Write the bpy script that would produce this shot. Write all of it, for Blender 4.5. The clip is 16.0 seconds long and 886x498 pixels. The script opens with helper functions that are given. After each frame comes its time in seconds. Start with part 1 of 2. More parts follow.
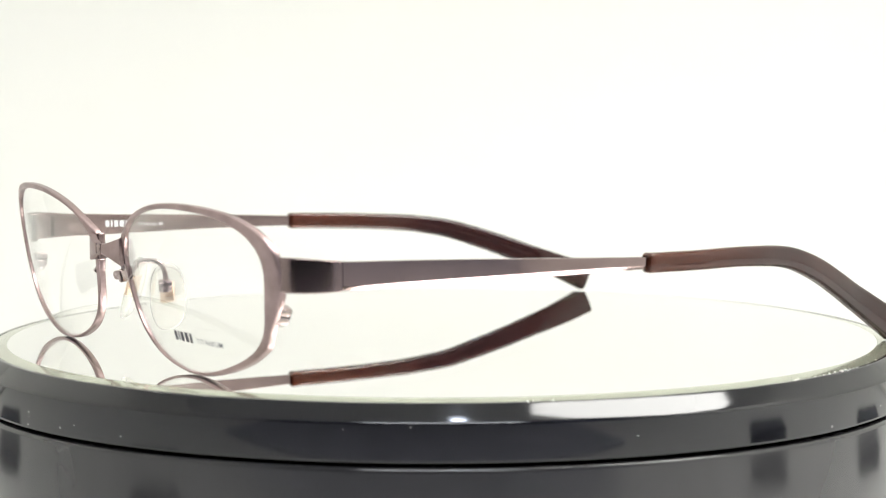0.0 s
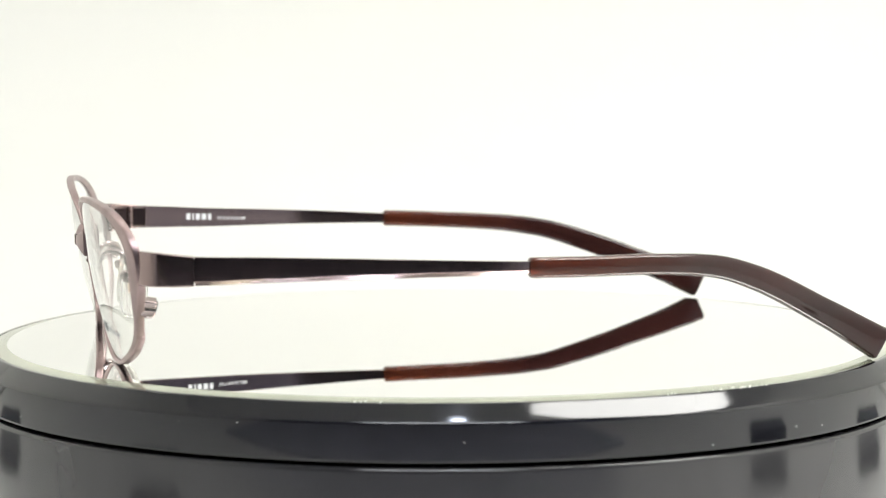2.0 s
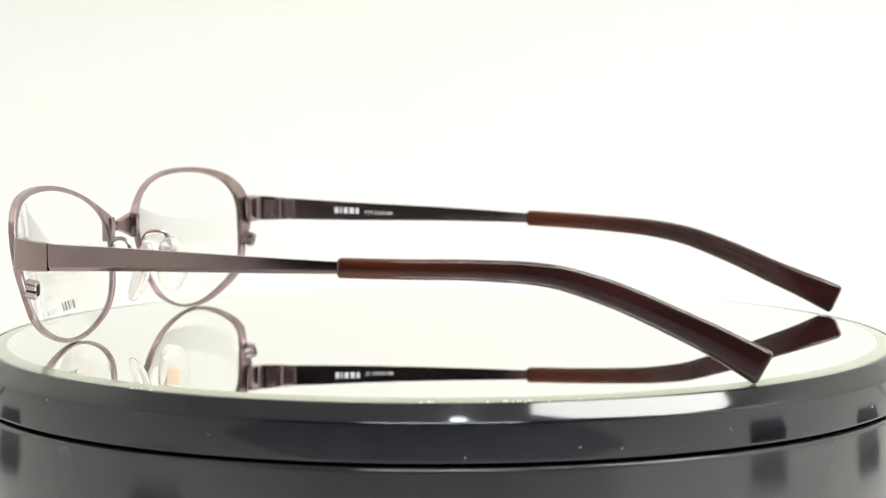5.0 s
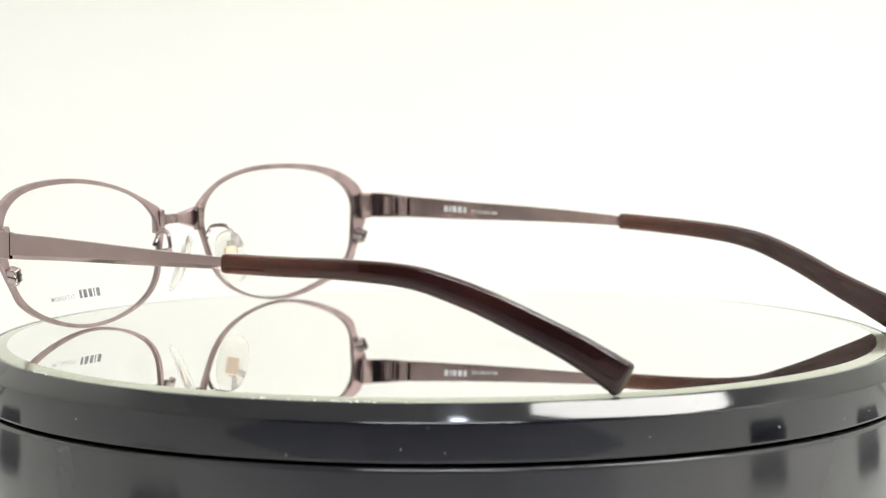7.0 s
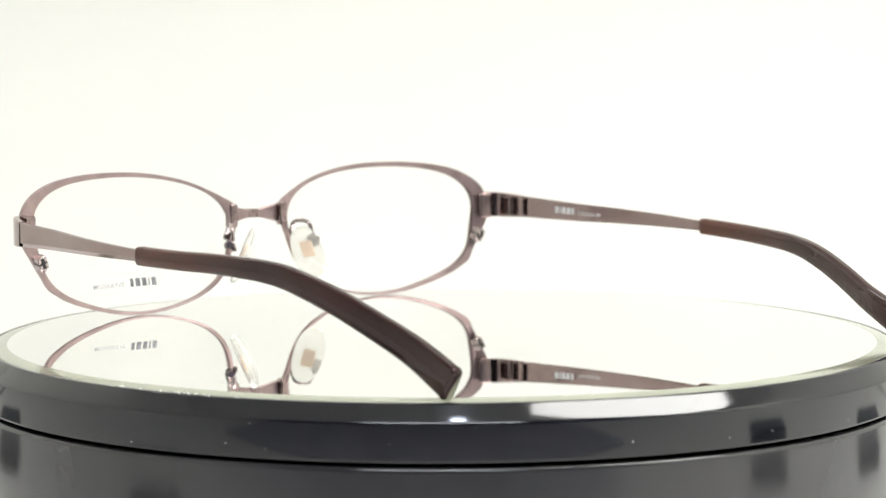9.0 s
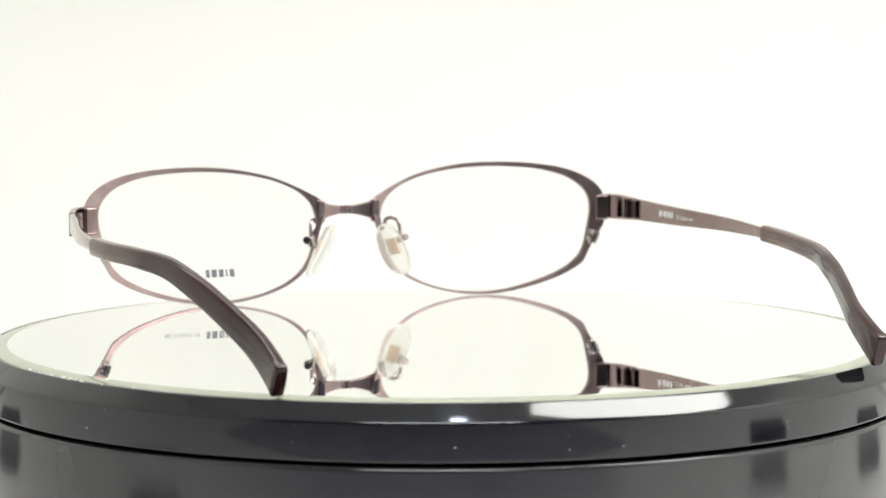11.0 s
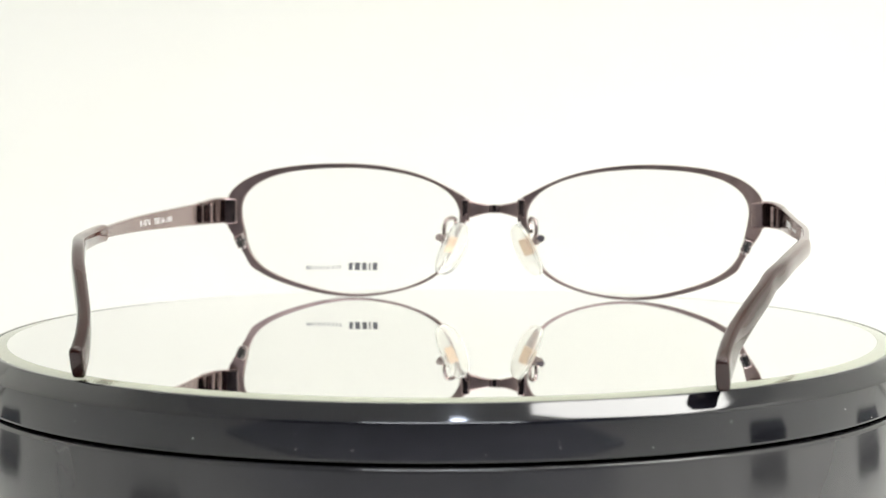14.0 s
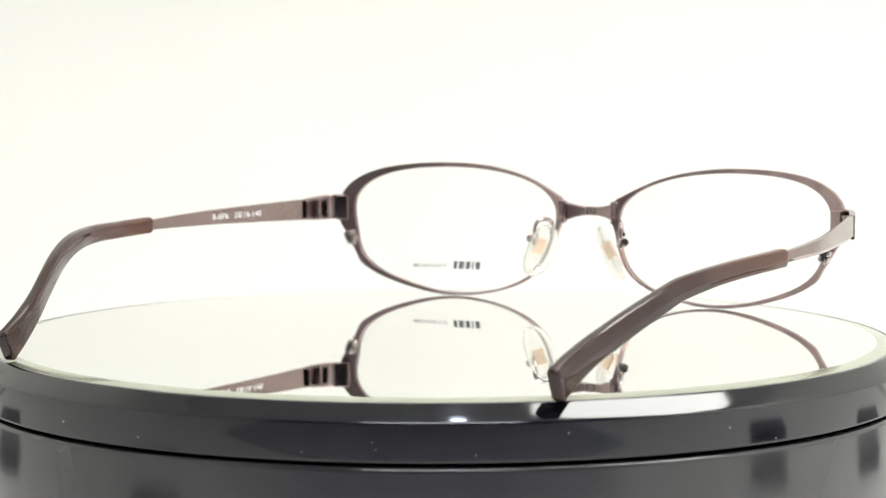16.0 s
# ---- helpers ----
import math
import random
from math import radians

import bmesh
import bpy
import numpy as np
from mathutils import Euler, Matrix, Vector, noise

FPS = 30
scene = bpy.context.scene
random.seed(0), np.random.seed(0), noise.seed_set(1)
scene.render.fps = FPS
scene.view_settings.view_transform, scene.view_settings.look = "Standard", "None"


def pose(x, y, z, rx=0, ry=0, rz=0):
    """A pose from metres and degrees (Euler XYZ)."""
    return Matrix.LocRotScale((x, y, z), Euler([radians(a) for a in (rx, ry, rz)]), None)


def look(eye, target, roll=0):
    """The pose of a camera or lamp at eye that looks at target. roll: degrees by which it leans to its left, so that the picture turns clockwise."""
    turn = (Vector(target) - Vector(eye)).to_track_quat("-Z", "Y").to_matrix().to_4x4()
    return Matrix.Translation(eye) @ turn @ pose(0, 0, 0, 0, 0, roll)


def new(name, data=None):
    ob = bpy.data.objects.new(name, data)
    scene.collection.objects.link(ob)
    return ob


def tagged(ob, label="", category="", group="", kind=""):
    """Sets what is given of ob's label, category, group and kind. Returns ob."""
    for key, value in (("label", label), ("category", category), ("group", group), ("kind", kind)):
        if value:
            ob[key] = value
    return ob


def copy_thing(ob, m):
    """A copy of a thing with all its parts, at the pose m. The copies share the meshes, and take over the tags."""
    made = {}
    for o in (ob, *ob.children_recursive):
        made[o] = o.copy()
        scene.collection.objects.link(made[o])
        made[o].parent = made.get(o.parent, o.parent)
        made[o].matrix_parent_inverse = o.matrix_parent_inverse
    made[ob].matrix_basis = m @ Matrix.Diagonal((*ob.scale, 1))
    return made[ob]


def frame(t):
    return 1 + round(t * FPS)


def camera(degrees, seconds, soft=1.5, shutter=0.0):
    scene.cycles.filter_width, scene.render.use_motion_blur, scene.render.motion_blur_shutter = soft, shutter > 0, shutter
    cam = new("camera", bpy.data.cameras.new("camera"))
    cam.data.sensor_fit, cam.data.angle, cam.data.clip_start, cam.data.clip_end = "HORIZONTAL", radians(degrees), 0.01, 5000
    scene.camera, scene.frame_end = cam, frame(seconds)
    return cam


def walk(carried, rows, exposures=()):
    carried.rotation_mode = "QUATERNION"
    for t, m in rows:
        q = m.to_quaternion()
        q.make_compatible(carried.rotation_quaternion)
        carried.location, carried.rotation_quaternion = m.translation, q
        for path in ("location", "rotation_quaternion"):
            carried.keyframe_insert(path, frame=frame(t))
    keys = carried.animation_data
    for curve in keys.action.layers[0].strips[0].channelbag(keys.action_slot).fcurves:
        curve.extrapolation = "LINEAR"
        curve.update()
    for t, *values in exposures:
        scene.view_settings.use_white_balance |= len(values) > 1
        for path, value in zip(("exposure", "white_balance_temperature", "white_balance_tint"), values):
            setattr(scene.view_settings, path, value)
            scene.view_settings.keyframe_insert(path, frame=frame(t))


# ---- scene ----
cam = camera(21.654, 16.0, soft=1.1)
cam.data.dof.use_dof = True
cam.data.dof.focus_distance = 0.475
cam.data.dof.aperture_fstop = 28.0

CAM_NEAR = pose(0, -0.49696, 0.06187, 90 - 4.9646, 0, -0.0327) @ pose(0, 0, 0, 0, 0, -0.145)
CAM_FAR = pose(0, -0.49702, 0.06152, 90 - 4.9161, 0, -0.0327) @ pose(0, 0, 0, 0, 0, -0.145)
walk(cam, [(0, CAM_NEAR), (5, CAM_NEAR), (11.0, CAM_NEAR), (11.3, CAM_NEAR), (11.5, CAM_FAR), (11.8, CAM_FAR),
           (14, CAM_FAR), (16, CAM_FAR)])

# ---- world, lamps, exposure ----
scene.view_settings.exposure = 0.0
world = bpy.data.worlds.new("room_light")
scene.world = world
world.use_nodes = True
world.node_tree.nodes["Background"].inputs[0].default_value = (0.55, 0.57, 0.6, 1)
world.node_tree.nodes["Background"].inputs[1].default_value = 0.15


def area_lamp(name, eye, target, sx, sy, watts, colour):
    data = bpy.data.lights.new(name, "AREA")
    data.shape, data.size, data.size_y, data.energy, data.color = "RECTANGLE", sx, sy, watts, colour
    ob = new(name, data)
    ob.matrix_world = look(eye, target)
    return ob


area_lamp("softbox_lamp", (0.338, -0.105, 0.55), (0.313, -0.105, 0.0), 0.244, 0.37, 4.1, (1.0, 0.99, 0.955))
area_lamp("small_ceiling_lamp", (0.028, -0.274, 0.55), (0.028, -0.272, 0.0), 0.022, 0.035, 0.17, (0.75, 0.83, 1.0))
# Added fill with no seen source, brings the backdrop up to white
area_lamp("backdrop_fill", (-0.1, 0.22, 0.68), (-0.1, 0.58, 0.1), 0.9, 0.16, 2.22, (1.0, 0.99, 0.953))
area_lamp("room_ceiling_lamp", (0.0, -1.5, 2.3), (0.0, -1.5, 0.0), 1.4, 0.6, 36.0, (0.93, 0.96, 1.0))


# ---- materials ----
def material(name, colour, rough=0.5, metal=0.0, vary=0.1, scale=40.0, bump=0.0, bump_scale=400.0, rough_vary=0.0,
             stretch=(1, 1, 1), **extra):
    m = bpy.data.materials.new(name)
    m.use_nodes = True
    nodes, links = m.node_tree.nodes, m.node_tree.links
    b = nodes["Principled BSDF"]
    b.inputs["Roughness"].default_value = rough
    b.inputs["Metallic"].default_value = metal
    for key, value in extra.items():
        b.inputs[key.replace("_", " ")].default_value = value
    tc = nodes.new("ShaderNodeTexCoord")
    mp = nodes.new("ShaderNodeMapping")
    mp.inputs["Scale"].default_value = stretch
    links.new(tc.outputs["Object"], mp.inputs["Vector"])

    def noise_node(s, detail):
        n = nodes.new("ShaderNodeTexNoise")
        n.inputs["Scale"].default_value, n.inputs["Detail"].default_value = s, detail
        links.new(mp.outputs["Vector"], n.inputs["Vector"])
        return n

    big = noise_node(scale, 3)
    ramp = nodes.new("ShaderNodeValToRGB")
    ramp.color_ramp.elements[0].position, ramp.color_ramp.elements[1].position = 0.3, 0.7
    ramp.color_ramp.elements[0].color = (*[c * (1 - vary) for c in colour], 1)
    ramp.color_ramp.elements[1].color = (*[min(1, c * (1 + vary)) for c in colour], 1)
    links.new(big.outputs["Fac"], ramp.inputs["Fac"])
    links.new(ramp.outputs["Color"], b.inputs["Base Color"])
    if rough_vary:
        rm = nodes.new("ShaderNodeMapRange")
        rm.inputs["To Min"].default_value = max(0.0, rough - rough_vary)
        rm.inputs["To Max"].default_value = rough + rough_vary
        links.new(noise_node(scale * 7, 4).outputs["Fac"], rm.inputs["Value"])
        links.new(rm.outputs["Result"], b.inputs["Roughness"])
    if bump:
        bp = nodes.new("ShaderNodeBump")
        bp.inputs["Strength"].default_value, bp.inputs["Distance"].default_value = bump, 0.0002
        links.new(noise_node(bump_scale, 4).outputs["Fac"], bp.inputs["Height"])
        links.new(bp.outputs["Normal"], b.inputs["Normal"])
    return m


WHITE_WALL = material("white_fabric", (0.88, 0.88, 0.85), 0.85, vary=0.015, scale=6, bump=0.1, bump_scale=900)
WHITE_TABLE = material("white_table", (0.80, 0.80, 0.78), 0.5, vary=0.02, scale=8, bump=0.05)
# Blue tint of the unseen room shell gives the black rim bluish reflections
BLUE_TINT_ROOM = material("blue_tinted_room", (0.47, 0.50, 0.58), 0.9, vary=0.15, scale=1.5)
# Warm tint stands in for warm light from the left
WARM_TINT_ROOM = material("warm_tinted_room", (0.56, 0.50, 0.46), 0.9, vary=0.15, scale=1.5)
DARK_PANEL = material("dark_reflection_panel", (0.022, 0.024, 0.032), 0.9, vary=0.15, scale=20, bump=0.2, bump_scale=900)
GREY_SHEET = material("grey_reflection_sheet", (0.42, 0.43, 0.48), 0.9, vary=0.15, scale=20, bump=0.2, bump_scale=900)
ROSE_METAL = material("rose_brown_titanium", (0.36, 0.27, 0.265), 0.34, 1.0, vary=0.16, scale=260, bump=0.08,
                      bump_scale=5000, rough_vary=0.06)
TEMPLE_METAL = material("polished_rose_brown_titanium", (0.33, 0.25, 0.24), 0.13, 1.0, vary=0.05, scale=200, bump=0.03,
                        bump_scale=4000, rough_vary=0.05)
PAD_STEEL = material("brown_nickel_wire", (0.42, 0.35, 0.34), 0.22, 1.0, vary=0.08, scale=400)
STEEL = material("nickel_wire", (0.62, 0.55, 0.54), 0.2, 1.0, vary=0.05, scale=400)
GOLD = material("warm_metal_insert", (0.80, 0.60, 0.44), 0.4, 1.0, vary=0.08, scale=500)
ACETATE = material("brown_acetate", (0.040, 0.0135, 0.0115), 0.03, vary=0.35, scale=90, stretch=(1, 0.25, 1), IOR=1.5)


def shade_tip(m):
    """Amber from light passing the clear front end, put into colour; brown towards back."""
    nodes, links = m.node_tree.nodes, m.node_tree.links
    b = nodes["Principled BSDF"]
    old = b.inputs["Base Color"].links[0].from_socket
    tc, sep, mr, mix, tr = [nodes.new(n) for n in ("ShaderNodeTexCoord", "ShaderNodeSeparateXYZ", "ShaderNodeMapRange",
                                                   "ShaderNodeMix", "ShaderNodeMapRange")]
    links.new(tc.outputs["Object"], sep.inputs[0])
    mr.inputs["From Min"].default_value, mr.inputs["From Max"].default_value = -0.112, -0.075
    links.new(sep.outputs["Y"], mr.inputs["Value"])
    mix.data_type = "RGBA"
    links.new(mr.outputs["Result"], mix.inputs[0])
    links.new(old, mix.inputs[6])
    mix.inputs[7].default_value = (0.17, 0.045, 0.022, 1)
    links.new(mix.outputs[2], b.inputs["Base Color"])
    tr.inputs["To Min"].default_value, tr.inputs["To Max"].default_value = 0.2, 0.66
    links.new(mr.outputs["Result"], tr.inputs["Value"])
    links.new(tr.outputs["Result"], b.inputs["Transmission Weight"])


shade_tip(ACETATE)
LENS = material("clear_demo_lens", (0.99, 0.99, 0.98), 0.0, vary=0.0, Transmission_Weight=1.0, IOR=1.30)
SILICONE = material("clear_silicone", (0.95, 0.945, 0.90), 0.10, vary=0.02, Transmission_Weight=0.78, IOR=1.22)
PRINT_DARK = material("dark_print", (0.10, 0.10, 0.11), 0.6, vary=0.1, scale=900)
PRINT_GREY = material("grey_print", (0.22, 0.22, 0.24), 0.6, vary=0.1, scale=900)
PRINT_PALE = material("pale_print", (0.42, 0.40, 0.38), 0.5, vary=0.05, scale=900)
PRINT_WHITE = material("white_print", (0.85, 0.85, 0.85), 0.5, vary=0.03, scale=900)
MIRROR = material("mirror_glass", (0.955, 0.957, 0.938), 0.004, 1.0, vary=0.004, scale=30)
MIRROR_EDGE = material("mirror_bevel", (0.42, 0.44, 0.33), 0.12, 0.6, vary=0.12, scale=60)
BLACK_GLOSS = material("black_gloss_plastic", (0.006, 0.006, 0.009), 0.075, vary=0.2, scale=30, rough_vary=0.025, IOR=1.6)
BLACK_BASE = material("black_satin_plastic", (0.033, 0.032, 0.034), 0.11, vary=0.2, scale=30, rough_vary=0.03, IOR=1.6)
BLACK_MATT = material("black_matt", (0.02, 0.02, 0.02), 0.7, vary=0.2)
RUBBER = material("dark_grey_rubber", (0.055, 0.06, 0.072), 0.6, vary=0.2, scale=60, bump=0.1)
DUST = material("white_dust", (0.8, 0.8, 0.76), 0.9, vary=0.1, scale=900)


# ---- mesh helpers ----
def spline(table, s):
    """Smooth curve through (place, value) pairs, rising order."""
    xs = [p[0] for p in table]
    ys = [p[1] for p in table]
    if s <= xs[0]:
        return ys[0]
    if s >= xs[-1]:
        return ys[-1]
    i = max(j for j in range(len(xs) - 1) if xs[j] <= s)

    def slope(j):
        a, b = max(0, j - 1), min(len(xs) - 1, j + 1)
        return (ys[b] - ys[a]) / (xs[b] - xs[a])
    h = xs[i + 1] - xs[i]
    u = (s - xs[i]) / h
    return ((2 * u**3 - 3 * u**2 + 1) * ys[i] + (u**3 - 2 * u**2 + u) * h * slope(i)
            + (3 * u**2 - 2 * u**3) * ys[i + 1] + (u**3 - u**2) * h * slope(i + 1))


def part(name, bm, mat, parent=None, label="", m=None, smooth=35):
    bmesh.ops.recalc_face_normals(bm, faces=bm.faces[:])
    me = bpy.data.meshes.new(name)
    for f in bm.faces:
        f.smooth = smooth > 0
    if smooth:
        for e in bm.edges:
            if len(e.link_faces) == 2 and e.calc_face_angle(0) > radians(smooth):
                e.smooth = False
    bm.to_mesh(me)
    bm.free()
    me.materials.append(mat)
    ob = new(name, me)
    ob.parent = parent
    if m is not None:
        ob.matrix_basis = m
    if label:
        ob["label"] = label
    if smooth:
        flat = ob.modifiers.new("flat_faces", "WEIGHTED_NORMAL")
        flat.weight, flat.keep_sharp = 50, True
    return ob


def loft(sections, closed=False, caps=True):
    """A skin over rings of points."""
    bm = bmesh.new()
    rings = [[bm.verts.new(p) for p in ring] for ring in sections]
    n = len(rings[0])
    pairs = list(zip(rings, rings[1:])) + ([(rings[-1], rings[0])] if closed else [])
    for a, b in pairs:
        for i in range(n):
            bm.faces.new((a[i], a[(i + 1) % n], b[(i + 1) % n], b[i]))
    if caps and not closed:
        bm.faces.new(rings[0])
        bm.faces.new(rings[-1][::-1])
    return bm


def lathe(profile, n=256, caps=False):
    """A ring or body turned round z, from (radius, height) pairs in order."""
    bm = bmesh.new()
    rings = [[bm.verts.new((r * math.cos(2 * math.pi * i / n), r * math.sin(2 * math.pi * i / n), z)) for i in range(n)]
             for r, z in profile]
    for a, b in zip(rings, rings[1:]):
        for i in range(n):
            bm.faces.new((a[i], a[(i + 1) % n], b[(i + 1) % n], b[i]))
    if caps:
        bm.faces.new(rings[0])
        bm.faces.new(rings[-1])
    return bm


def box(sx, sy, sz, bevel=0.0, segments=2, centre=(0, 0, 0)):
    bm = bmesh.new()
    bmesh.ops.create_cube(bm, size=1)
    bmesh.ops.scale(bm, vec=(sx, sy, sz), verts=bm.verts[:])
    if bevel:
        bmesh.ops.bevel(bm, geom=bm.edges[:], offset=bevel, segments=segments, affect="EDGES", profile=0.5)
    bmesh.ops.translate(bm, vec=centre, verts=bm.verts[:])
    return bm


def rounded(hw, hh, r, k=4):
    """A rounded rectangle's outline."""
    pts = []
    for cx, cy, a0 in ((hw - r, hh - r, 0), (-hw + r, hh - r, 90), (-hw + r, -hh + r, 180), (hw - r, -hh + r, 270)):
        for j in range(k + 1):
            a = radians(a0 + 90 * j / k)
            pts.append((cx + r * math.cos(a), cy + r * math.sin(a)))
    return pts


def tube(points, radius, k=10, steps=8):
    """A round wire through points."""
    pts = [Vector(p) for p in points]
    line = []
    for i in range(len(pts) - 1):
        p0, p1, p2, p3 = pts[max(0, i - 1)], pts[i], pts[i + 1], pts[min(len(pts) - 1, i + 2)]
        for j in range(steps):
            u = j / steps
            line.append(0.5 * (2 * p1 + (p2 - p0) * u + (2 * p0 - 5 * p1 + 4 * p2 - p3) * u**2
                               + (3 * p1 - p0 - 3 * p2 + p3) * u**3))
    line.append(pts[-1])
    side, rings = Vector((0.3, 0.2, 1)), []
    for i, p in enumerate(line):
        d = (line[min(i + 1, len(line) - 1)] - line[max(i - 1, 0)]).normalized()
        side = (side - side.dot(d) * d).normalized()
        up = d.cross(side)
        rings.append([p + radius * (math.cos(2 * math.pi * a / k) * side + math.sin(2 * math.pi * a / k) * up)
                      for a in range(k)])
    return loft(rings)


def letters(text, height, spacing=1.0):
    """Flat letters as a bmesh in x, y from the origin, and their width."""
    cu = bpy.data.curves.new("letters", "FONT")
    cu.body, cu.size, cu.space_character, cu.resolution_u = text, height / 0.7, spacing, 3
    cu.offset = 0.015 * height
    ob = new("letters", cu)
    dg = bpy.context.evaluated_depsgraph_get()
    me = bpy.data.meshes.new_from_object(ob.evaluated_get(dg))
    bm = bmesh.new()
    bm.from_mesh(me)
    bpy.data.objects.remove(ob)
    bpy.data.meshes.remove(me)
    bm.faces.ensure_lookup_table()
    return bm, max(v.co.x for v in bm.verts)


def bars(rects):
    """Flat rectangles (x0, y0, x1, y1) as a bmesh."""
    bm = bmesh.new()
    for x0, y0, x1, y1 in rects:
        bm.faces.new([bm.verts.new((x, y, 0)) for x, y in ((x0, y0), (x1, y0), (x1, y1), (x0, y1))])
    return bm


# ---- the room round the turntable ----
TABLE_Z = -0.075


def wall(name, sx, sy, sz, centre, mat, label):
    ob = part(name, box(sx, sy, sz, 0.002, 1, centre), mat)
    return tagged(ob, label, "wall", kind="structure")


def sweep_backdrop():
    """White backdrop that curves from the table up behind the turntable."""
    line = [(0.25, TABLE_Z)]
    for j in range(13):
        a = radians(90 * j / 12)
        line.append((0.45 + 0.15 * math.sin(a), TABLE_Z + 0.15 - 0.15 * math.cos(a)))
    line.append((0.60, 0.76))
    bm = loft([[(x, y, z + 0.004) for y, z in line] + [(x, y + 0.006, z - 0.002) for y, z in reversed(line)]
               for x in (-0.6, -0.2, 0.2, 0.6)])
    ob = part("backdrop", bm, WHITE_WALL, smooth=60)
    return tagged(ob, "plain white paper backdrop curving up behind turntable", "backdrop", kind="structure")


sweep_backdrop()
tagged(part("floor", box(4.0, 4.0, 0.04, 0.002, 1, (0, -0.6, TABLE_Z - 0.02)), WHITE_TABLE),
       "plain white table top under the turntable", "table top", kind="structure")
wall("wall_left", 0.02, 1.21, 0.82, (-0.61, 0.005, TABLE_Z + 0.412), WHITE_WALL, "white fabric side wall of a photo tent")
wall("wall_right", 0.02, 1.25, 0.82, (0.61, -0.015, TABLE_Z + 0.412), WHITE_WALL, "white fabric side wall of a photo tent")
wall("wall_back", 1.2, 0.02, 0.82, (0, 0.63, TABLE_Z + 0.412), WHITE_WALL, "white fabric back wall of a photo tent")
# Unseen roof, added to bounce light down and show in reflections
tagged(part("ceiling", box(1.24, 1.05, 0.02, 0.002, 1, (0, 0.115, 0.772)), WHITE_WALL),
       "unseen white roof added to bounce light", "ceiling", kind="structure")
# Unseen panel, added so temples and platter reflect something dark
wall("wall_added_behind_camera", 1.02, 0.02, 0.9, (-0.13, -0.80, TABLE_Z + 0.452), DARK_PANEL, "unseen dark panel added behind the camera to darken reflections")
wall("wall_room_front", 4.0, 0.04, 2.4, (0, -2.6, 1.14), BLUE_TINT_ROOM, "unseen bluish room wall added behind the camera for reflections")
wall("wall_room_left", 0.04, 4.0, 2.4, (-2.0, -0.6, 1.14), WARM_TINT_ROOM, "unseen room wall tinted warm for warmer reflections")
wall("wall_room_right", 0.04, 4.0, 2.4, (2.0, -0.6, 1.14), BLUE_TINT_ROOM, "unseen bluish room wall added for reflections")
wall("wall_room_back", 4.0, 0.04, 2.4, (0, 1.4, 1.14), BLUE_TINT_ROOM, "unseen bluish room wall added for reflections")
tagged(part("ceiling_room", box(4.0, 4.0, 0.04, 0.002, 1, (0, -0.6, 2.36)), BLUE_TINT_ROOM),
       "unseen bluish room ceiling added for reflections", "ceiling", kind="structure")

# Unseen sheet added under the camera to darken the platter's middle reflection
tagged(part("mat", box(0.58, 0.67, 0.004, 0.001, 1, (-0.04, -0.665, TABLE_Z + 0.002)), GREY_SHEET),
       "unseen grey sheet added on white table to darken reflections", "mat")

# ---- turntable ----
PLATTER_R = 0.0964
MIRROR_R, MIRROR_Z = 0.0924, 0.0004


def turntable():
    top = tagged(new("turntable"), "black glossy turntable with a round mirror top on white table", "turntable")
    r = PLATTER_R + 0.0029
    z0 = -0.0109
    part("base", lathe([(0.0, z0), (r - 0.0012, z0), (r - 0.00085, z0 - 0.00005), (r - 0.00045, z0 - 0.00022),
                        (r - 0.00015, z0 - 0.00055), (r, z0 - 0.001),
                        (r - 0.00005, -0.026), (r - 0.0005, -0.045), (r - 0.002, -0.066), (r - 0.004, -0.0735),
                        (r - 0.006, TABLE_Z), (0.0, TABLE_Z)]), BLACK_BASE, top, "black plastic turntable base")
    platter = part("platter", lathe([(0.0, z0 + 0.0006), (r - 0.004, z0 + 0.0006), (r - 0.0008, -0.0103),
                                     (r - 0.0002, -0.0101), (r, -0.0097), (r, -0.0034), (r - 0.00003, -0.00325),
                                     (r - 0.0001, -0.0031), (r - 0.0002, -0.00295), (r - 0.0004, -0.00270),
                                     (r - 0.0014, -0.00158), (r - 0.0025, -0.0004), (r - 0.00265, -0.0002),
                                     (r - 0.00285, -0.00002), (r - 0.0031, 0.00005),
                                     (MIRROR_R + 0.0033, 0.00005), (MIRROR_R + 0.0030, -0.0009),
                                     (0.0, -0.0009)]), BLACK_GLOSS, top, "black glossy chamfered rim")
    mr, zm = MIRROR_R, MIRROR_Z
    part("mirror", lathe([(0.0, zm), (mr, zm), (mr, -0.0008), (0.0, -0.0008)]), MIRROR, platter, "round mirror glass")
    part("mirror_bevel", lathe([(mr + 0.00002, zm), (mr + 0.0015, zm - 0.00012), (mr + 0.0031, zm - 0.0004),
                                (mr + 0.0032, -0.0004), (mr + 0.0032, -0.0008), (mr + 0.00002, -0.0008)]),
         MIRROR_EDGE, platter, "greenish bevelled edge of mirror glass")
    return top, platter


TURNTABLE, PLATTER = turntable()

# ---- eyeglasses: x across the front, y towards the front, z up ----
GLASSES = tagged(new("eyeglasses"), "rose-brown titanium eyeglasses with brown tips standing on mirror", "eyeglasses")
SEAT = pose(-0.01856, 0.07325, 0, 0, 0, 15.523)
MM = 0.001
LENS_X, LENS_Z = 35.5, 16.85
SHAPE = (27.52, -0.03, 0.97, 0.15, 0.79, -0.05, 0.91, -0.89, -0.21, -0.16, -0.05, -0.29, -0.11)
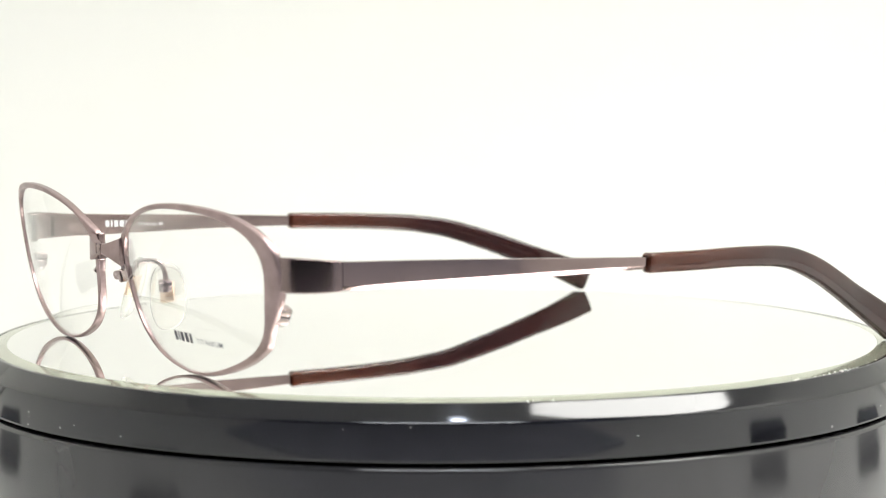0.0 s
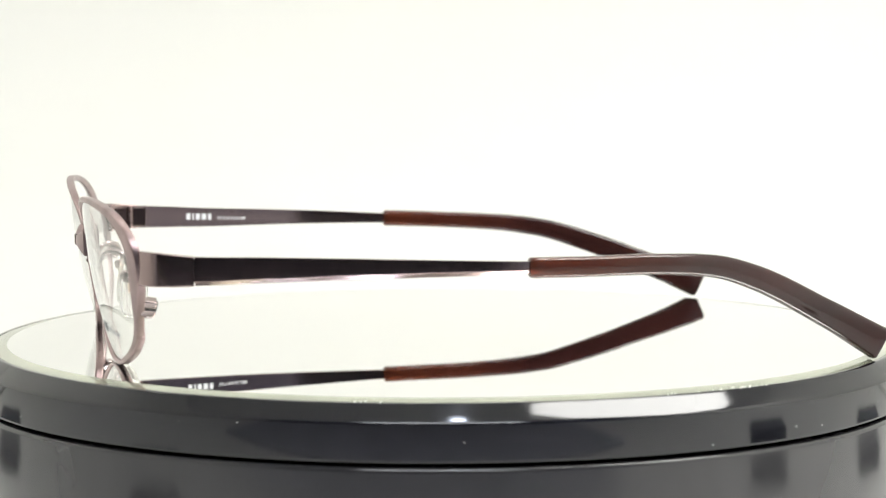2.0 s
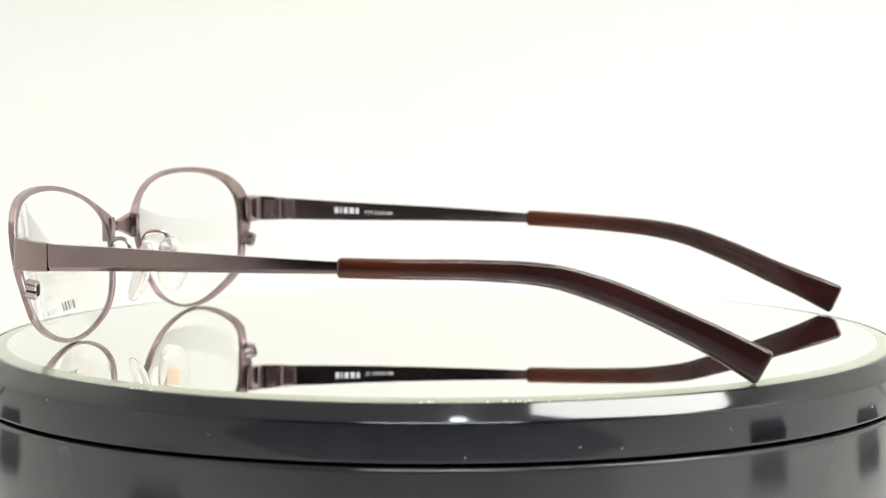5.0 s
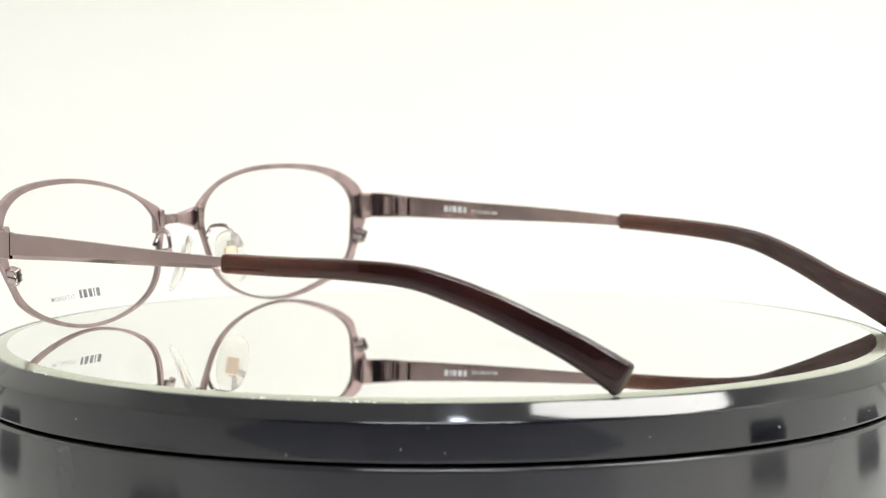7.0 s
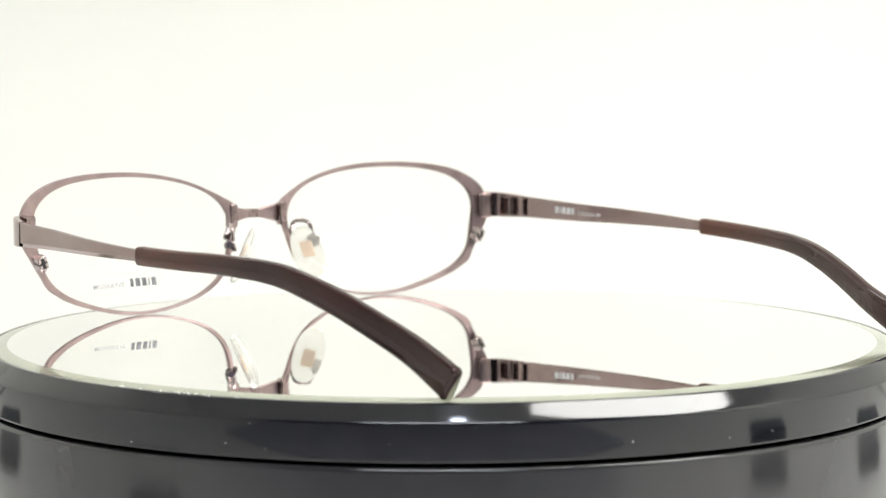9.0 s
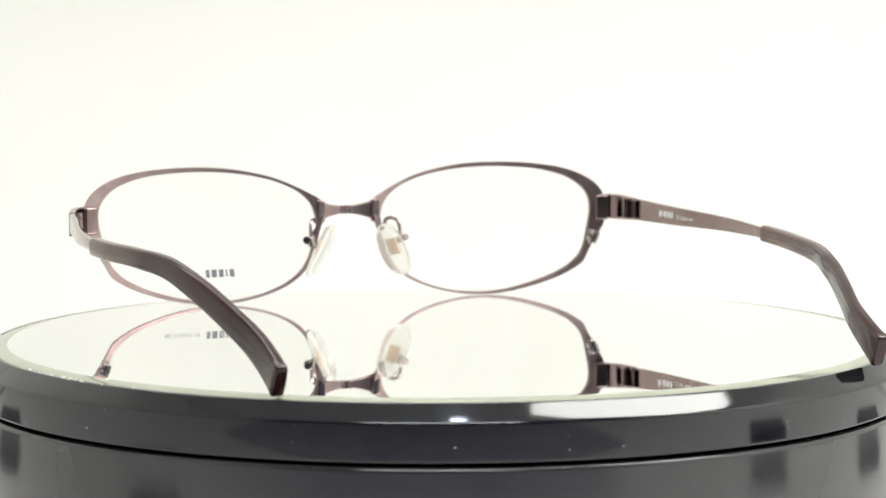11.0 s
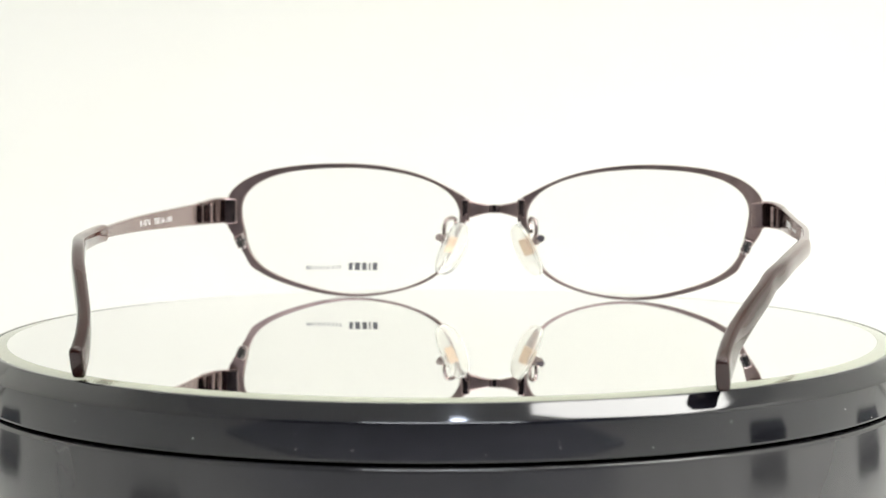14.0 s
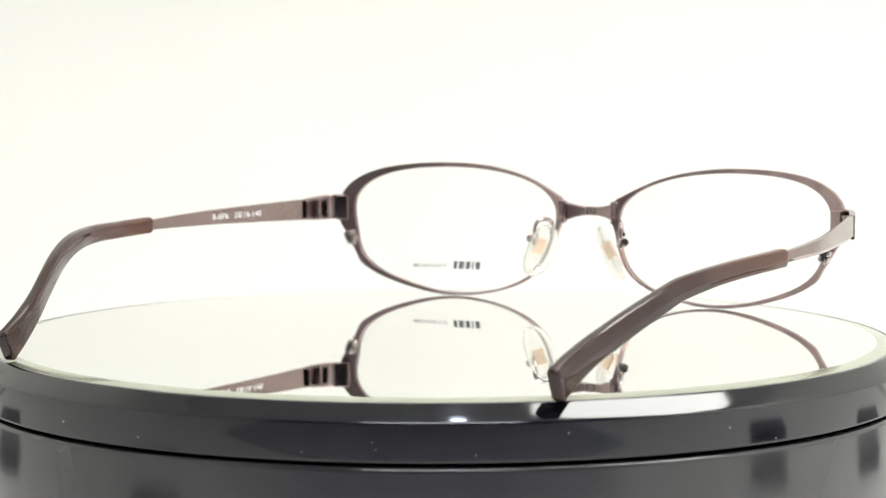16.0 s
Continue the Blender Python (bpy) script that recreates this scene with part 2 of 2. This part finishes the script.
RIM_WIDTH = [(-180, 1.15), (-160, 1.05), (-140, 1.0), (-110, 0.9), (-90, 1.15), (-70, 1.5), (-50, 1.8), (-38, 1.95),
             (-32, 2.1), (-22, 1.6), (-9, 2.4), (4, 3.8), (16, 3.9), (29, 3.85), (40, 3.4), (50, 3.0), (60, 2.5),
             (76, 2.15), (98, 1.85), (121, 1.4), (138, 1.2), (147, 1.9), (153, 2.9), (158, 2.6), (166, 2.0), (174, 1.5),
             (180, 1.15)]


def front_y(x, z):
    """The curved, tilted surface in which the rims and lenses lie (mm)."""
    u, v = abs(x) - 35.5, z - 16.85
    return -1.75 + 0.186 * (z - 8) - 0.08 * u - (u * u + v * v) / 220


def rim_radius(a):
    return SHAPE[0] + sum(SHAPE[2 * k - 1] * math.cos(k * a) + SHAPE[2 * k] * math.sin(k * a) for k in range(1, 7))


def rim_point(side, a, r, depth):
    drop = 1.0 if math.sin(a) > 0 else 1.0 - 0.022 * math.sin(a)
    x, z = LENS_X + r * math.cos(a), LENS_Z + drop * r * math.sin(a) / 1.75
    return Vector((side * x, front_y(x, z) + depth, z)) * MM


def rim(side):
    rings = []
    for i in range(240):
        a = 2 * math.pi * i / 240 - math.pi
        r0 = rim_radius(a)
        w = spline(RIM_WIDTH, math.degrees(a))
        f, b = 0.65, -0.85
        prof = [(r0 + 0.15, b), (r0, b + 0.2), (r0, f - 0.2), (r0 + 0.2, f), (r0 + w * 0.6, f + 0.05), (r0 + w - 0.25, f - 0.02),
                (r0 + w, f - 0.25), (r0 + w, b + 0.2), (r0 + w - 0.15, b)]
        rings.append([rim_point(side, a, r, d) for r, d in prof])
    return part("rim", loft(rings, closed=True), ROSE_METAL, GLASSES, "", SEAT, 40)


def lens(side, rim_ob):
    bm = bmesh.new()
    faces = {}
    for depth, tag in ((0.1, "f"), (-0.7, "b")):
        c = bm.verts.new(rim_point(side, 0, 0, depth))
        prev = None
        for k in range(1, 13):
            ring = [bm.verts.new(rim_point(side, 2 * math.pi * i / 120, (rim_radius(2 * math.pi * i / 120) + 0.05) * k / 12, depth))
                    for i in range(120)]
            for i in range(120):
                j = (i + 1) % 120
                if prev is None:
                    bm.faces.new((c, ring[i], ring[j]))
                else:
                    bm.faces.new((prev[i], prev[j], ring[j], ring[i]))
            prev = ring
        faces[tag] = prev
    for i in range(120):
        j = (i + 1) % 120
        bm.faces.new((faces["f"][i], faces["f"][j], faces["b"][j], faces["b"][i]))
    ob = part("lens", bm, LENS, GLASSES, "clear demo lens", SEAT, 40)
    ob.visible_shadow = False
    return ob


def on_lens(bm, x0, z0, depth, lens_ob, name, mat, label=""):
    """Lays flat print on the front of the lens at x < 0; print runs towards the temple."""
    for v in bm.verts:
        x, z = x0 - v.co.x, z0 + v.co.y
        v.co = Vector((x, front_y(x, z) + depth, z)) * MM
    ob = part(name, bm, mat, lens_ob, label, None, 0)
    ob.visible_shadow = False
    return ob


def bridge():
    rings = []
    for i in range(33):
        x = -7.9 + 15.8 * i / 32
        u = abs(x) / 7.9
        zc = 22.2 - 0.15 * u
        hh = spline([(0, 0.95), (0.15, 0.98), (0.5, 1.5), (0.8, 2.2), (1.0, 2.75)], u)
        yc = 1.6 - 1.3 * u**2
        rings.append([Vector((x, yc + a, zc + b)) * MM for a, b in rounded(0.75, hh, 0.35)])
    return part("bridge", loft(rings), ROSE_METAL, GLASSES, "", SEAT, 40)


def bridge_bar(side):
    """Raised solder joint between bridge and rim."""
    return part("bridge_joint", box(2.0 * MM, 1.9 * MM, 5.6 * MM, 0.4 * MM, 3, (side * 7.0 * MM, -0.75 * MM, 22.0 * MM)),
                TEMPLE_METAL, GLASSES, "", SEAT)


def bridge_neck():
    """Ridged collar at the bridge's narrow middle."""
    bm = bmesh.new()
    for x, w, g in ((-1.05, 0.45, 0.2), (0, 1.3, 0.12), (1.05, 0.45, 0.2)):
        geo = box(w * MM, (1.5 + g) * MM, (1.95 + g) * MM, 0.15 * MM, 2, (x * MM, 1.6 * MM, 22.2 * MM))
        me = bpy.data.meshes.new("collar")
        geo.to_mesh(me)
        geo.free()
        bm.from_mesh(me)
        bpy.data.meshes.remove(me)
    return part("bridge_collar", bm, TEMPLE_METAL, GLASSES, "ridged collar in the bridge's middle", SEAT)


# how far out each temple lies, by mm behind the front (-1: the wearer's left)
PLAN = {
    -1: [(6.2, 65.0), (7.3, 67.0), (9.2, 68.6), (13.4, 70.1), (18, 71.0), (34, 73.2), (52, 76.0), (66, 76.9), (77, 76.9), (86, 76.35),
         (95, 75.1), (105, 73.3), (112, 71.2), (122, 68.2), (132.5, 64.3), (141, 61.2), (148, 59.6), (155, 59.0), (165, 58.8)],
    1: [(6.2, 65.0), (7.3, 67.0), (9.2, 68.6), (13.4, 70.1), (18, 71.0), (34, 73.2), (52, 75.6), (66, 75.9), (78, 75.2), (90, 73.8),
        (97, 72.8), (110, 70.8), (118, 68.7), (123, 67.6), (132.5, 64.8), (140, 62.6), (146, 61.5), (152, 60.8), (165, 60.4)]}
MIDDLE = {
    -1: [(6, 22.0), (16, 21.65), (28, 21.75), (50, 21.8), (77, 21.6), (90, 21.5), (100, 21.5), (107, 21.2), (111, 20.9),
         (116.2, 20.1), (121.5, 18.5), (126.8, 16.45), (132.2, 13.9), (137.7, 11.1), (143.2, 8.3), (147.6, 5.85), (152.8, 2.95)],
    1: [(6, 22.0), (16, 21.6), (34, 21.0), (48, 20.7), (61, 20.4), (78, 19.9), (92, 19.4), (104, 18.7), (110, 18.1), (117, 16.9),
        (123, 15.1), (131.2, 12.2), (137.7, 9.6), (144.5, 7.0), (150, 4.75), (153.8, 3.05)]}
TIP_FROM = 76.5
TIP_END = {-1: 152.8, 1: 153.8}


def plan_x(side, back):
    return spline(PLAN[side], back)


def bar_outline(t, hh):
    """Upright bar with a chamfered lower outer edge."""
    c = min(0.85, hh * 0.6)
    return [(t, hh - 0.2), (t - 0.06, hh - 0.06), (t - 0.2, hh), (-t + 0.2, hh), (-t + 0.06, hh - 0.06), (-t, hh - 0.2), (-t, -hh + 0.2),
            (-t + 0.06, -hh + 0.06), (-t + 0.2, -hh), (t - 0.62, -hh), (t - 0.5, -hh + 0.06), (t - 0.04, -hh + c - 0.08), (t, -hh + c)]


def strip(side, half_h, thick, y0, y1, steps, radius):
    """A bar along the temple's line, in upright sections (mm)."""
    rings = []
    for i in range(steps + 1):
        b = y0 + (y1 - y0) * i / steps
        dx = (plan_x(side, b + 0.4) - plan_x(side, b - 0.4)) / 0.8
        out = Vector((1, dx, 0)).normalized()
        hh, t = half_h(b), thick(b)
        r = min(radius, hh * 0.9, t * 0.9)
        rings.append([Vector((side * (plan_x(side, b) + out.x * u), -b + out.y * u, spline(MIDDLE[side], b) + v)) * MM
                      for u, v in (bar_outline(t, hh) if radius == 0 else rounded(t, hh, r, 3))])
    return loft(rings)


def endpiece(side):
    bm = strip(side, lambda b: spline([(5, 3.0), (8, 3.15), (17, 2.65)], b), lambda b: 0.75, 6.4, 15.7, 14, 0.3)
    return part("endpiece", bm, TEMPLE_METAL, GLASSES, "", SEAT, 40)


def hinge(side, temple):
    bm = bmesh.new()
    x, y = side * (plan_x(side, 13.4) - 1.35), -13.6
    for z0, z1 in ((19.2, 20.3), (20.42, 22.9), (23.02, 24.1)):
        geo = bmesh.ops.create_cone(bm, cap_ends=True, segments=20, radius1=0.95 * MM, radius2=0.95 * MM, depth=(z1 - z0) * MM)
        bmesh.ops.translate(bm, vec=(x * MM, y * MM, (z0 + z1) / 2 * MM), verts=geo["verts"])
    for y0, y1 in ((-13.6, -17.6), (-13.6, -8.6)):
        geo = bmesh.ops.create_cube(bm, size=1)
        bmesh.ops.scale(bm, vec=(0.7 * MM, abs(y1 - y0) * MM, 4.4 * MM), verts=geo["verts"])
        bmesh.ops.translate(bm, vec=(side * (plan_x(side, -(y0 + y1) / 2) - 0.9) * MM, (y0 + y1) / 2 * MM, 21.65 * MM), verts=geo["verts"])
    bmesh.ops.bevel(bm, geom=[e for e in bm.edges if e.calc_face_angle(0) > 1.2], offset=0.1 * MM, segments=1, affect="EDGES")
    return part("hinge", bm, TEMPLE_METAL, temple, "barrel hinge", None, 35)


def temple(side):
    bm = strip(side, lambda b: spline([(16, 2.65), (28, 2.35), (50, 1.8), (77, 1.15)], b), lambda b: 0.62, 15.85, 78.0, 48, 0)
    return part("temple", bm, TEMPLE_METAL, GLASSES, "", SEAT, 25)


TIP_H = [(76, 1.9), (100, 1.95), (113, 2.15), (125, 2.45), (138, 2.7), (145, 2.95), (150, 3.25), (153, 3.4)]
TIP_T = [(76, 1.4), (110, 1.35), (135, 1.25), (145, 1.3), (153, 1.3)]


def tip_ring(side, b, hh, t, r):
    end = TIP_END[side]
    lo, hi = max(b - 0.5, 70), min(b + 0.5, end)
    dz = (spline(MIDDLE[side], hi) - spline(MIDDLE[side], lo)) / (hi - lo)
    dx = plan_x(side, b + 0.5) - plan_x(side, b - 0.5)
    along = Vector((dx, -1, dz)).normalized()
    out = Vector((1, dx, 0)).normalized()
    up = along.cross(out)
    up = up if up.z > 0 else -up
    c = Vector((plan_x(side, b), -b, spline(MIDDLE[side], b)))
    ring = []
    outline = []
    corner = list(rounded(t, hh, r, 5))
    for (u, v), (u2, v2) in zip(corner, corner[1:] + corner[:1]):
        outline.append((u, v))
        if abs(v2 - v) > 0.3 * hh and abs(u2 - u) < 0.01 * t:  # the broad sides bulge a little
            outline += [(u * (1 + 0.3 * k * (1 - k)), v + (v2 - v) * k) for k in (0.2, 0.4, 0.6, 0.8)]
    for u, v in outline:
        p = c + out * u + up * v
        ring.append(Vector((side * p.x, p.y, p.z)) * MM)
    return ring


def tip(side, temple_ob):
    rings = []
    end = TIP_END[side]
    for b, s in ((TIP_FROM, 0.72), (TIP_FROM + 0.1, 0.85), (TIP_FROM + 0.3, 0.95), (TIP_FROM + 0.65, 1.0)):
        rings.append(tip_ring(side, b, 1.9 * s, 1.4 * s, 0.8 * s))
    for i in range(1, 60):
        b = TIP_FROM + 0.65 + (end - 2.05 - TIP_FROM) * i / 59
        rings.append(tip_ring(side, b, spline(TIP_H, b), spline(TIP_T, b), 1.0))
    for d, s in ((0.8, 0.985), (0.4, 0.95), (0.12, 0.87), (0.0, 0.7)):
        rings.append(tip_ring(side, end - d, 3.4 * s, 1.3 * s, 0.7 * s))
    core = [tip_ring(side, TIP_FROM + 0.8 + 56 * i / 40, 0.8, 0.35, 0.25) for i in range(41)]
    part("core_wire", loft(core), TEMPLE_METAL, temple_ob, "metal core inside the tip", None, 50)
    return part("temple_tip", loft(rings), ACETATE, temple_ob, "translucent brown acetate temple tip", None, 50)


def closing_block(side):
    """Two jaws that lock the rim, drawn together by a screw."""
    at = SEAT @ pose(side * 62.3 * MM, -8.0 * MM, 14.5 * MM, 10, side * 22, 0)
    bm = box(2.3 * MM, 2.7 * MM, 1.5 * MM, 0.3 * MM, 3, (0, 0, 0.83 * MM))
    ob = part("closing_block", bm, PAD_STEEL, GLASSES, "bright rim lock block with a screw", at)
    part("lower_jaw", box(2.3 * MM, 2.7 * MM, 1.5 * MM, 0.3 * MM, 3, (0, 0, -0.83 * MM)), PAD_STEEL, ob)
    part("slot", box(0.75 * MM, 0.3 * MM, 2.5 * MM, 0.1 * MM, 1, (0, -1.42 * MM, 0)), BLACK_MATT, ob, "dark slot in the block")
    bm = bmesh.new()
    bmesh.ops.create_cone(bm, cap_ends=True, segments=20, radius1=0.75 * MM, radius2=0.65 * MM, depth=0.6 * MM)
    bmesh.ops.translate(bm, vec=(0, -0.3 * MM, -1.8 * MM), verts=bm.verts[:])
    part("screw", bm, STEEL, ob)
    part("split", box(2.2 * MM, 2.7 * MM, 0.3 * MM), BLACK_MATT, ob, "dark split line")
    return ob


def nose_pad(side):
    bm = bmesh.new()
    bmesh.ops.create_uvsphere(bm, u_segments=32, v_segments=20, radius=1)
    long_ax = Vector((-0.40, -0.10, 0.91)).normalized()
    nrm = Vector((-0.72, -0.62, 0))
    nrm = (nrm - nrm.dot(long_ax) * long_ax).normalized()
    wide = long_ax.cross(nrm)
    for v in bm.verts:
        x, y, z = v.co
        flat = 1.15 * math.copysign(abs(z) ** 0.7, z)
        bow = 0.5 * (x * x)
        p = long_ax * (7.0 * math.copysign(abs(x) ** 0.85, x)) + wide * (3.7 * math.copysign(abs(y) ** 0.85, y)) + nrm * (flat - bow)
        p += Vector((9.0, -9.0, 12.8))
        v.co = Vector((side * p.x, p.y, p.z)) * MM
    pad = part("nose_pad", bm, SILICONE, GLASSES, "clear silicone nose pad", SEAT, 80)
    pad.visible_shadow = False
    rot = Matrix((wide, long_ax, nrm)).transposed().to_4x4()
    ins = Matrix.Translation(Vector((9.2, -8.7, 13.8)) * MM) @ rot
    bm = box(3.0 * MM, 4.2 * MM, 0.5 * MM, 0.24 * MM, 3)
    bmesh.ops.transform(bm, matrix=ins, verts=bm.verts[:])
    for v in bm.verts:
        v.co.x *= side
    part("pad_insert", bm, GOLD, pad, "gold-toned metal insert")
    bm = box(1.3 * MM, 2.4 * MM, 2.6 * MM, 0.45 * MM, 3)
    bmesh.ops.transform(bm, matrix=pose(11.3 * MM, -7.4 * MM, 15.3 * MM, 0, 18, 35), verts=bm.verts[:])
    for v in bm.verts:
        v.co.x *= side
    pad_box = part("pad_box", bm, PAD_STEEL, pad, "small metal pad box with screw")
    bm = bmesh.new()
    for along, r0, r1 in ((-0.75, 0.95, 0.95), (0.75, 0.95, 0.8)):
        geo = bmesh.ops.create_cone(bm, cap_ends=True, segments=20, radius1=r0 * MM, radius2=r1 * MM, depth=0.9 * MM)
        bmesh.ops.translate(bm, vec=(0, 0, along * MM), verts=geo["verts"])
    bmesh.ops.bevel(bm, geom=[e for e in bm.edges if e.calc_face_angle(0) > 1.2], offset=0.15 * MM, segments=2, affect="EDGES")
    bmesh.ops.transform(bm, matrix=pose(12.3 * MM, -7.2 * MM, 15.6 * MM, 80, 0, 20), verts=bm.verts[:])
    for v in bm.verts:
        v.co.x *= side
    part("pad_screw", bm, PAD_STEEL, pad, "small two-headed pad screw")
    wire = [(9.3, -0.6, 16.6), (9.2, -1.7, 18.2), (9.3, -2.8, 19.8), (10.0, -4.6, 20.3), (10.9, -6.4, 19.9), (11.3, -7.3, 18.4),
            (11.3, -7.6, 16.6)]
    part("pad_arm", tube([Vector((side * x, y, z)) * MM for x, y, z in wire], 0.5 * MM), PAD_STEEL, pad, "curved wire pad arm")
    return pad


def endpiece_plate(side):
    """The plate behind the rim from which the endpiece turns back."""
    return part("endpiece_plate", box(3.2 * MM, 1.7 * MM, 6.3 * MM, 0.45 * MM, 3), TEMPLE_METAL, GLASSES, "",
                SEAT @ pose(side * 64.9 * MM, -7.7 * MM, 21.75 * MM, 0, 0, side * -18))


RIMS, LENSES, TEMPLES = {}, {}, {}
for side in (-1, 1):
    RIMS[side] = rim(side)
    LENSES[side] = lens(side, RIMS[side])
    bridge_bar(side)
    endpiece(side)
    endpiece_plate(side)
    TEMPLES[side] = temple(side)
    hinge(side, TEMPLES[side])
    tip(side, TEMPLES[side])
    closing_block(side)
    nose_pad(side)
bridge()
bridge_neck()


# ---- print on lens and temples ----
def block_mark(h, w, gap):
    """Five plain blocks of unlike width in the place of a brand mark."""
    rects, x = [], 0.0
    for wide in (0.78, 0.3, 0.78, 0.86, 0.62):
        x1 = x + wide * w
        rects.append((x, 0, x1, h))
        x = x1 + gap
    return bars(rects), x


mark, mark_w = block_mark(1.85, 1.55, 0.5)
on_lens(mark, -29.0, 6.85, 0.22, LENSES[-1], "brand_mark", PRINT_DARK, "dark printed brand mark in plain blocks")


def sticker():
    """Fine edge of the clear film under the print."""
    w, h, t = 19.5, 4.4, 0.035
    bm = bars([(0.5, 0, w - 0.5, t), (0.5, h - t, w - 0.5, h), (0, 0.5, t, h - 0.5), (w - t, 0.5, w, h - 0.5)])
    return on_lens(bm, -28.0, 5.7, 0.17, LENSES[-1], "sticker_edge", PRINT_PALE, "fine edge of a clear film label")


sticker()
words, words_w = letters("TITANIUM", 1.0, 1.15)
for v in words.verts:
    v.co.x *= 8.9 / words_w
on_lens(words, -37.8, 6.95, 0.22, LENSES[-1], "word_print", PRINT_GREY, "grey printed word TITANIUM")


def on_temple(bm, side, back0, z0, step, name, label):
    """Lays flat print on the inner face of a temple; step is +1 where it runs backwards, -1 forwards."""
    for v in bm.verts:
        b, z = back0 + step * v.co.x, spline(MIDDLE[side], back0 + step * v.co.x) + z0 + v.co.y
        v.co = Vector((side * (plan_x(side, b) - 0.62 - 0.05), -b, z)) * MM
    return part(name, bm, PRINT_WHITE, TEMPLES[side], label, None, 0)


code, code_w = letters("R-076   55 16-140", 1.35, 1.05)
for v in code.verts:
    v.co.x *= 17.6 / code_w
on_temple(code, -1, 52.0, -0.65, -1, "size_print", "white printed size R-076 55 16-140")
sq = bars([(0, 0, 1.0, 0.18), (0, 1.17, 1.0, 1.35), (0, 0.18, 0.18, 1.17), (0.82, 0.18, 1.0, 1.17)])
on_temple(sq, -1, 52.0 - 9.6, -0.65, -1, "size_print_square", "white printed square")
mark, mark_w = block_mark(1.5, 1.3, 0.45)
on_temple(mark, 1, 27.5, -0.6, 1, "brand_mark", "white printed brand mark in plain blocks")
words, words_w = letters("TITANIUM", 0.8, 1.1)
for v in words.verts:
    v.co.x *= 7.0 / words_w
on_temple(words, 1, 35.0, -0.6, 1, "word_print", "white printed word TITANIUM")


def on_tip(side, rects, sign, name, mat, label):
    """Bars laid on a temple tip: (back0, v0, back1, v1) in mm, on its outer (+1) or inner (-1) face."""
    bm = bmesh.new()
    for b0, v0, b1, v1 in rects:
        quad = []
        for b, v in ((b0, v0), (b1, v0), (b1, v1), (b0, v1)):
            ring = tip_ring(side, b, 1.0, 1.0, 0.5)
            mid = sum(ring, Vector()) / len(ring)
            up = (tip_ring(side, b, 2.0, 1.0, 0.5)[5] - ring[5]).normalized()
            out = Vector((side, 0, 0))
            quad.append(bm.verts.new(mid + up * v * MM + out * sign * (spline(TIP_T, b) + 0.08) * MM))
        bm.faces.new(quad)
    return part(name, bm, mat, TEMPLES[side], label, None, 0)


on_tip(1, [(131.0 + 0.9 * i, -0.7, 131.6 + 0.9 * i, 0.1) for i in range(9)], -1, "tip_print", PRINT_PALE, "pale printed bars")
on_tip(-1, [(115.5, -0.5, 115.62, 0.4), (115.2, -0.62, 115.62, -0.5)], 1, "tip_mark", PRINT_PALE,
       "small pale mark")

# ---- flat black blocks on the table ----
def foot_block():
    return tagged(part("foot_block", box(0.066, 0.05, 0.011, 0.002, 2), RUBBER),
                  "flat dark grey rubber foot block on white table", "foot block", "foot blocks round the turntable")


FOOT = foot_block()
FOOT.matrix_basis = pose(-0.262, -0.156, TABLE_Z + 0.0055, 0, 0, 121)
for fx, fy, turn in ((0.376, -0.126, 72), (0.352, 0.115, 108), (-0.345, 0.135, 70)):
    copy_thing(FOOT, pose(fx, fy, TABLE_Z + 0.0055, 0, 0, turn))


# ---- dust on the platter's edge ----
def dust():
    bm = bmesh.new()
    rng = random.Random(4)
    for i in range(80):
        if i < 40:
            mid, spread = rng.choice(((-141, 1.8), (-141, 1.8), (-150, 1.2), (-158, 1.0), (-131, 1.5), (176, 1.0)))
            a = radians(rng.gauss(mid, spread))
            r, z = MIRROR_R + rng.uniform(0.0027, 0.0040), 0.00006
        else:
            a = rng.uniform(0, 2 * math.pi)
            r, z = PLATTER_R + 0.0029, rng.uniform(-0.0095, -0.0035)
        s = rng.uniform(0.00006, 0.00022) * (1.0 if i < 40 else 0.6)
        geo = bmesh.ops.create_icosphere(bm, subdivisions=1, radius=s)
        for v in geo["verts"]:
            v.co *= rng.uniform(0.6, 1.4)
        bmesh.ops.translate(bm, vec=(r * math.cos(a), r * math.sin(a), z), verts=geo["verts"])
    ob = part("dust", bm, DUST, PLATTER, "tiny white dust specks")
    ob["kind"] = "stuff"
    return ob


dust()

TURN = [(0, 104.23), (1, 95.10), (2, 86.05), (3, 77.12), (4, 68.18), (6.5, 45.43), (8, 31.56), (9, 22.28), (12, -5.44), (13, -14.70),
        (14, -24.07), (15, -33.46), (16, -42.78)]


def motions():
    rows = [(t / 2, pose(0, 0, 0, 0, 0, spline(TURN, t / 2))) for t in range(33)]
    walk(PLATTER, rows)
    walk(GLASSES, rows)


motions()
